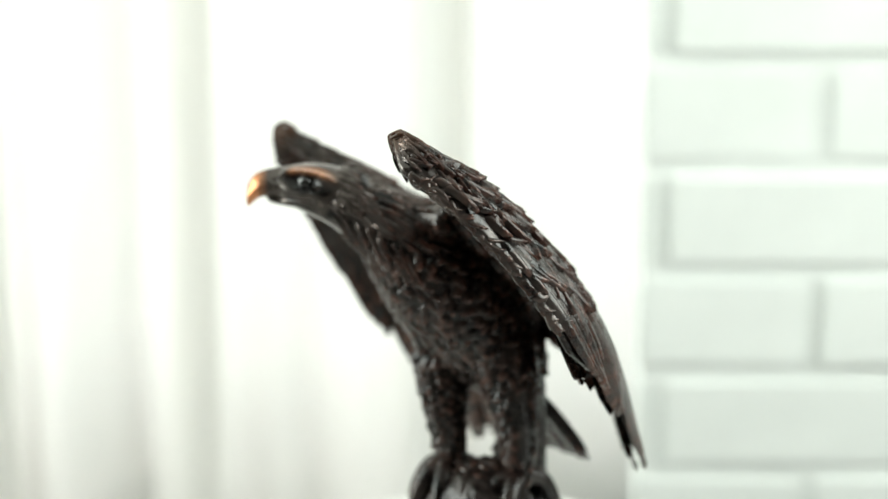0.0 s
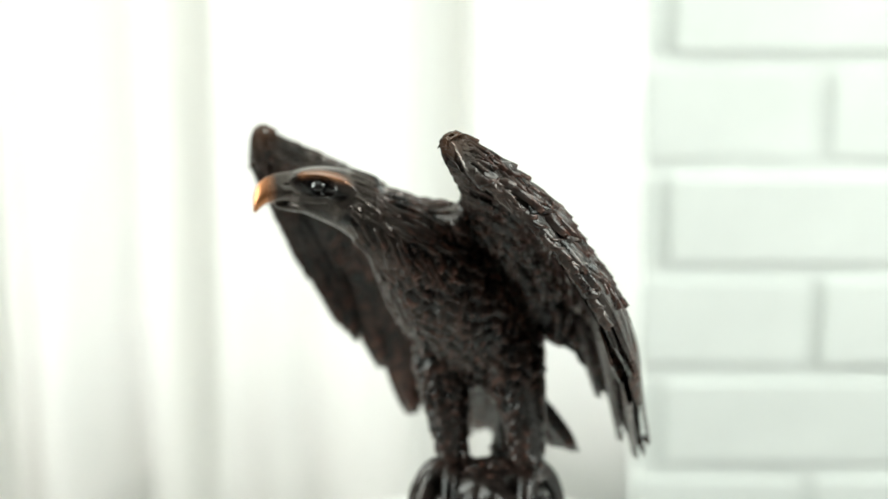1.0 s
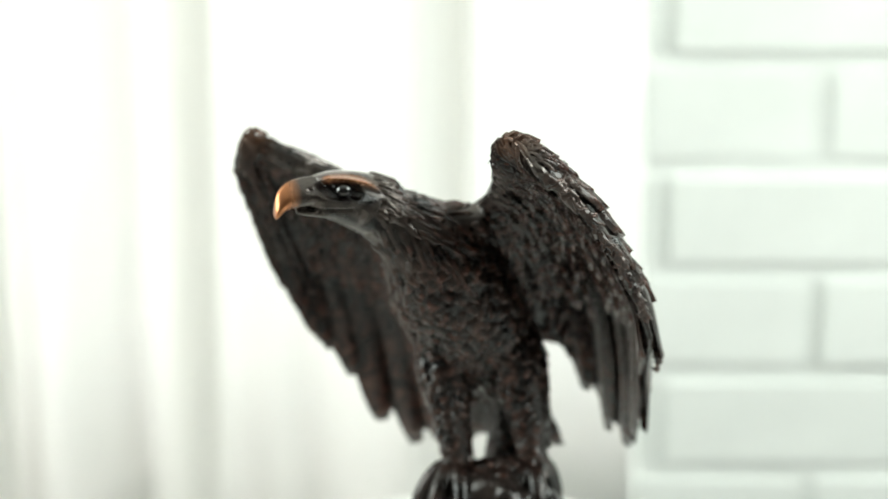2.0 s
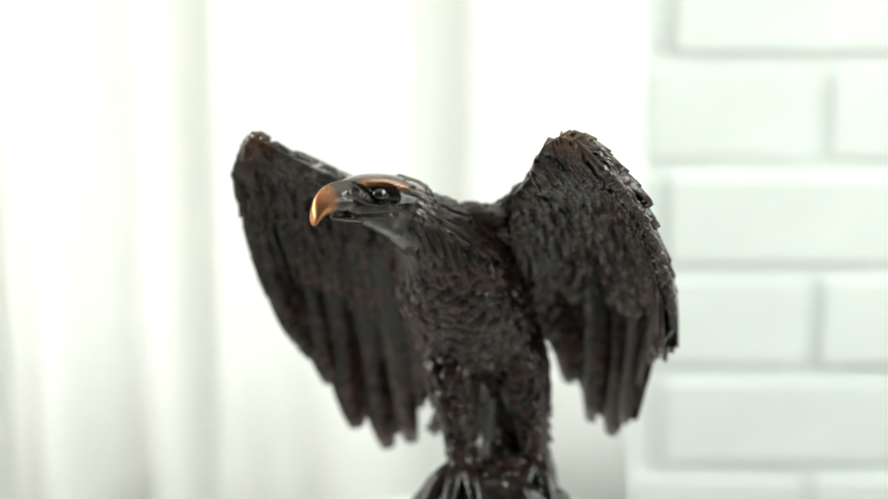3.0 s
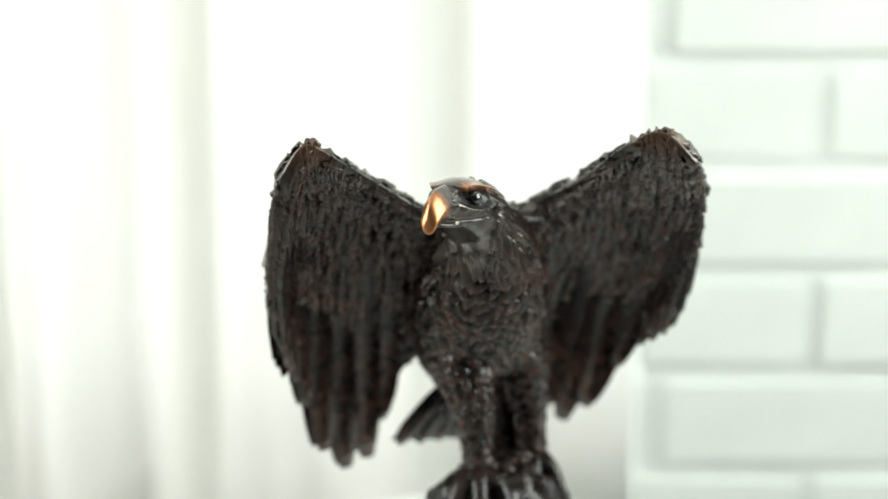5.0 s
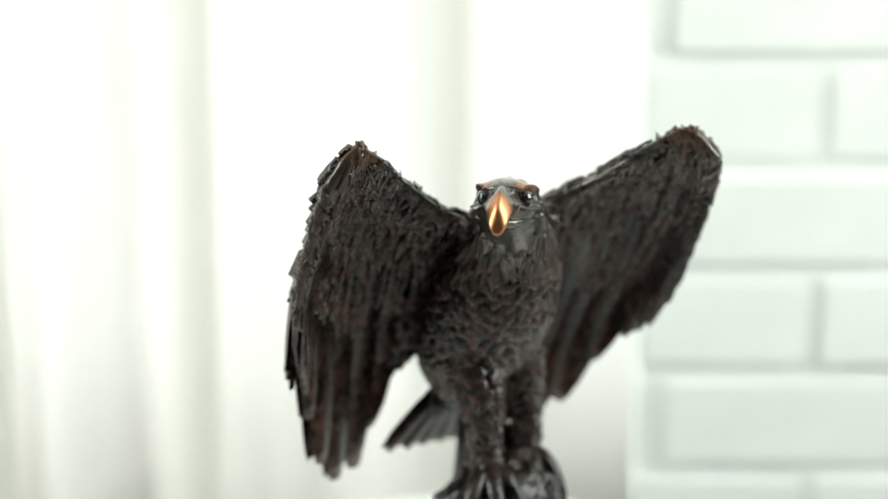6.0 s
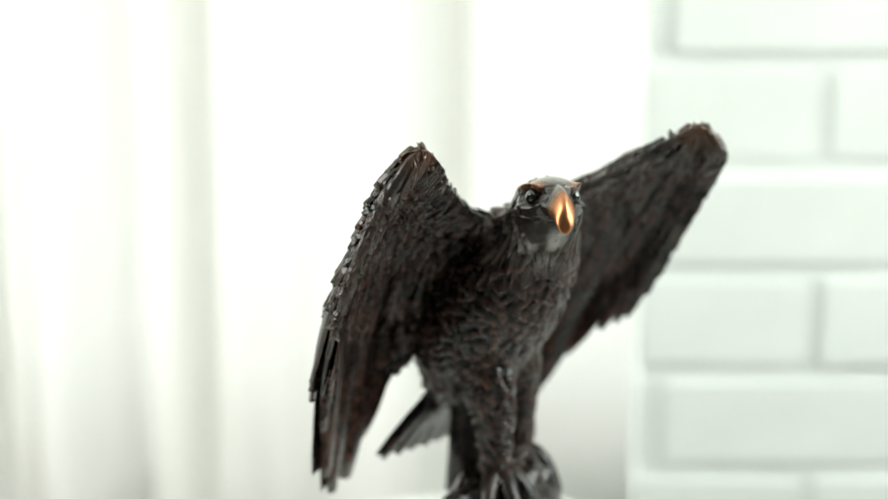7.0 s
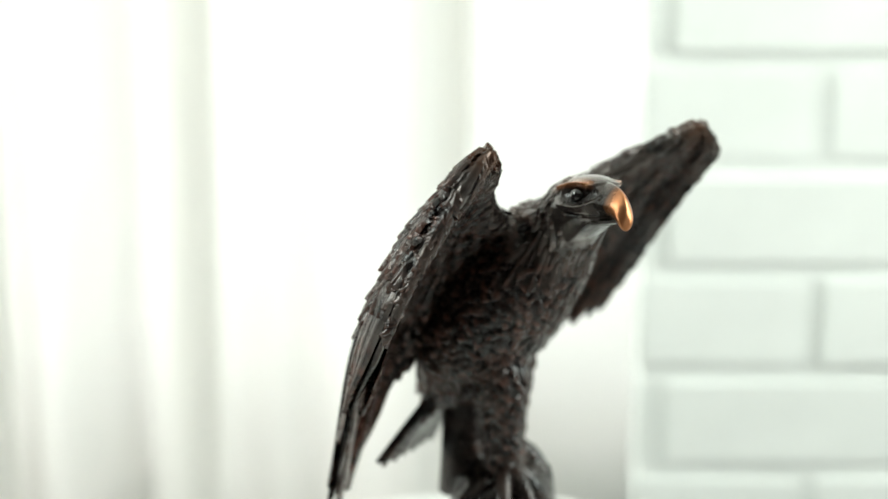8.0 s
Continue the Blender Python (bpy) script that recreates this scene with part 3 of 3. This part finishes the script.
def dress_body(bm, core, seed):
    """Overlapping small feathers on neck, breast, back and legs."""
    rnd = random.Random(seed)
    tree = BVHTree.FromPolygons([v.co for v in core.vertices], [tuple(q.vertices) for q in core.polygons])
    # small feathers down the wings' outer rims
    for wing in (WING_R, WING_L):
        for k in range(90):
            r, row = rnd.uniform(0.0, 0.84), rnd.uniform(-1, 1)
            out = (wing.at(1.0, r) - wing.at(0.93, r)).normalized()
            hit = tree.find_nearest(wing.at(1.0, r) + out * 3 + wing.normal(0.98, max(r, 0.02)) * row * 2.4)
            flow = (wing.at(0.99, r + 0.06) - wing.at(0.99, r)).normalized() + Vector([rnd.uniform(-0.5, 0.5) for _ in range(3)])
            surface_feather(bm, tree, hit[0], hit[1], flow, rnd.uniform(4, 9), rnd.uniform(0.9, 2.0), rnd.uniform(0.3, 1.2), 0.8, rnd.uniform(-3.0, 3.0))
    taken = {}
    order = list(range(len(core.vertices)))
    rnd.shuffle(order)
    for i in order:
        v = core.vertices[i]
        p, nrm = v.co.copy(), v.normal.copy()
        x, y, z = p
        near_rock = z < 63
        head = (p - HEAD).dot(FORE) > -8.5
        wing = x < -32 - max(0, (y + 40)) * 0.1 or x > 25 + max(0, y) * 0.3
        tail = y > 18 and z < 92
        stump = y > 5 and z < 104 and abs(x - 5) < 14
        if near_rock or head or wing or tail or stump:
            continue
        leg = z < 108
        neck = y < -36 and z > 156
        if neck:
            gap, length, width, flow, lift, ridge = 2.9, rnd.uniform(11, 17), rnd.uniform(1.2, 2.2), Vector((0.28, 0.72, -0.62)), rnd.uniform(0.5, 1.4), 1.1
            lift *= min(1.0, 0.35 + max(0.0, -8.5 - (p - HEAD).dot(FORE)) / 20)
            if z < 176 - (y + 36) * -0.1 and nrm.z < 0.1:
                flow = Vector((0.2, 0.45, -0.87))
        elif leg:
            gap, length, width, flow, lift, ridge = 3.3, rnd.uniform(4.5, 6.5), rnd.uniform(1.6, 2.4), Vector((0, 0.1, -1)), rnd.uniform(1.0, 1.8), 0.5
        else:
            gap, length, width, flow, lift, ridge = 3.9, rnd.uniform(5.5, 8), rnd.uniform(2.2, 3.3), Vector((0, 0.45, -0.89)), rnd.uniform(1.3, 2.3), 0.4
        key = (int(x // gap), int(y // gap), int(z // gap))
        if any((taken.get((key[0] + a, key[1] + b, key[2] + c), Vector((1e3, 0, 0))) - p).length < gap
               for a in (-1, 0, 1) for b in (-1, 0, 1) for c in (-1, 0, 1)):
            continue
        over = tree.ray_cast(p + nrm * 0.4, nrm, 14)
        if over[0] is not None and over[1].dot(nrm) > 0:
            continue
        taken[key] = p
        stray = 0.2 if neck else 0.55
        flow = flow + Vector((rnd.uniform(-stray, stray), rnd.uniform(-stray, stray) * 0.8, rnd.uniform(-stray, stray) * 0.6))
        surface_feather(bm, tree, p, nrm, flow, length, width, lift, ridge, rnd.uniform(-1.0, 1.0) if neck else rnd.uniform(-3.0, 3.0))


def dress_tail(bm):
    a, b = Vector(TAIL[1][:3]), Vector(TAIL[-1][:3])
    for face in (1, -1):
        for k in range(6):
            u = (k - 2.5) / 2.5
            p, q = a + TAIL_SIDE * 9 * u, b + TAIL_SIDE * 24.5 * u
            t = (q - p).normalized()
            nrm = t.cross(TAIL_SIDE).normalized() * face
            side = t.cross(nrm).normalized()
            pts = [p.lerp(q, n / 8 * 0.985) + nrm * 1.4 for n in range(9)]
            feather(bm, pts, [side] * 9, [nrm] * 9, 5.0, 0.3 + 0.3 * (k % 2), 0.7)


def toes(bm):
    for cx, cy in ((-5, -14), (21, 4)):
        for ang in (-140, -95, -50, 80):
            d = Vector((math.cos(radians(ang)), math.sin(radians(ang)), 0))
            c = Vector((cx, cy, 0))
            keys = [(*(c + d * 2 + Vector((0, 0, 61))), 5.0, 5.0), (*(c + d * 8 + Vector((0, 0, 59))), 4.2, 4.4), (*(c + d * 13 + Vector((0, 0, 53))), 3.6, 4.0),
                    (*(c + d * 17 + Vector((0, 0, 44))), 2.6, 3.0), (*(c + d * 18 + Vector((0, 0, 37))), 0.6, 0.6)]
            ring_loft(bm, smooth_path(keys, 14), 12)


def build_eagle():
    core = core_mesh()
    bm = bmesh.new()
    bm.from_mesh(core)
    bm.verts.layers.float.new("wear")
    dress_wing(bm, WING_R, 1)
    dress_wing(bm, WING_L, 2)
    dress_body(bm, core, 3)
    dress_tail(bm)
    toes(bm)
    bpy.data.meshes.remove(core)
    for f in bm.faces:
        f.smooth, f.material_index = True, 0
    for c in (on_head(1.4, -6.7, 1.1), on_head(1.4, 6.7, 1.1)):
        made = bmesh.ops.create_uvsphere(bm, u_segments=20, v_segments=12, radius=3.3, matrix=Matrix.Translation(c))["verts"]
        for f in {f for v in made for f in v.link_faces}:
            f.smooth, f.material_index = True, 1
    bmesh.ops.recalc_face_normals(bm, faces=bm.faces)
    ob = part("eagle_statuette", bm, [BRONZE, EYE_BLACK])
    me = ob.data
    p = np.empty(len(me.vertices) * 3, np.float32)
    me.vertices.foreach_get("co", p)
    p = p.reshape(-1, 3)

    def away(x, y, z):
        return np.linalg.norm(p - np.array((x, y, z), np.float32), axis=1)

    # copper rubbed bare on beak, crown and the bends of the wings
    u, v, w = head_frame(p.astype(float))
    rub = np.clip((u - 17.0) / 5.5, 0, 1) * (np.abs(v) < 8) * np.clip(np.maximum((w + 6.0) * 2, u - 18.5), 0, 1) * (u < 30)
    brow = np.exp(-((w - 5.9 + 0.016 * (u - 4) ** 2) / 1.3) ** 2) * np.clip((u + 12) / 6, 0, 1) * np.clip((10 - u) / 3, 0, 1) * np.clip((np.abs(v) - 2.5) / 3, 0, 1)
    rub = np.maximum(rub, 0.75 * brow * (np.abs(v) < 14))
    for bend in ((-73, -65, 203), (52, -69, 206)):
        rub = np.maximum(rub, 0.16 * np.clip(1 - away(*bend) / 14, 0, 1))
    # sheen put into the colour and smoothness of head, neck, wing edges and rock
    sheen_mask = np.clip(1.25 - away(-20, -68, 180) / 42, 0, 1)
    for wing in (WING_R, WING_L):
        for k in range(30):
            sheen_mask = np.maximum(sheen_mask, 0.8 * np.clip(1.3 - away(*wing.at(k / 29, 0.02)) / 8, 0, 1))
            sheen_mask = np.maximum(sheen_mask, 0.6 * np.clip(1.3 - away(*wing.at(0.98, k / 29)) / 6, 0, 1))
    sheen_mask = np.maximum(sheen_mask, 0.25 * np.clip((64 - p[:, 2]) / 5, 0, 1))
    sheen_mask = np.maximum(sheen_mask, 0.1)
    # shade put into the eye sockets: the pale tone is left out there
    sheen_mask *= 1 - np.clip(2.2 * eye_socket(u, w), 0, 1) * (np.abs(v) < 14)
    for name, values in (("rub", rub), ("sheen_mask", sheen_mask)):
        layer = me.attributes.new(name, "FLOAT", "POINT")
        layer.data.foreach_set("value", values.astype(np.float32))
    me.transform(Matrix.Diagonal((0.001, 0.001, 0.001, 1)))
    ob.location = (0, 0, TOP)
    return tagged(ob, "dark patinated bronze eagle statuette with raised wings, perched on a rock", "statuette")


eagle = build_eagle()


# ---- bricks ----
def brick_mesh(name, length, seed):
    rnd = random.Random(seed)
    bm = boxed(0, length, 0, 0.012, 0, 0.065, bevel=0.0029)
    for v in bm.verts:
        v.co.y += rnd.uniform(-0.0005, 0.0005)
        v.co.z += rnd.uniform(-0.0006, 0.0006)
    me = bpy.data.meshes.new(name)
    bm.to_mesh(me)
    bm.free()
    me.materials.append(BRICK)
    return me


def lay_bricks():
    whole = [brick_mesh("brick", 0.215, k) for k in range(5)]
    cut = {}
    rnd = random.Random(4)
    for k in range(-14, 22):
        z = EYE - 0.0745 + 0.075 * k
        if z < 0 or z + 0.065 > HIGH:
            continue
        x = 0.1385 + 0.005 - (0.225 if k % 2 else 0.1125)
        while x < RIGHT - 0.01:
            a, b = max(x, JAMB), min(x + 0.215, RIGHT)
            if b - a > 0.006:
                size = round(b - a, 3)
                if size > 0.2149:
                    me = rnd.choice(whole)
                else:
                    me = cut.setdefault(size, brick_mesh("brick", size, 9))
                ob = new("brick", me)
                ob.parent = wall_north
                ob.location = (a, WALL_Y + rnd.uniform(-0.001, 0.001), z)
            x += 0.225


lay_bricks()


# ---- what turns ----
def turn_at(t):
    return 13.70 * (t - 4.5)


def motions():
    times = [0.5 * k for k in range(17)]
    walk(eagle, [(t, pose(0, 0, TOP, 0, 0, turn_at(t))) for t in times])
    walk(platter, [(t, pose(0, 0, 0, 0, 0, turn_at(t))) for t in times])


motions()
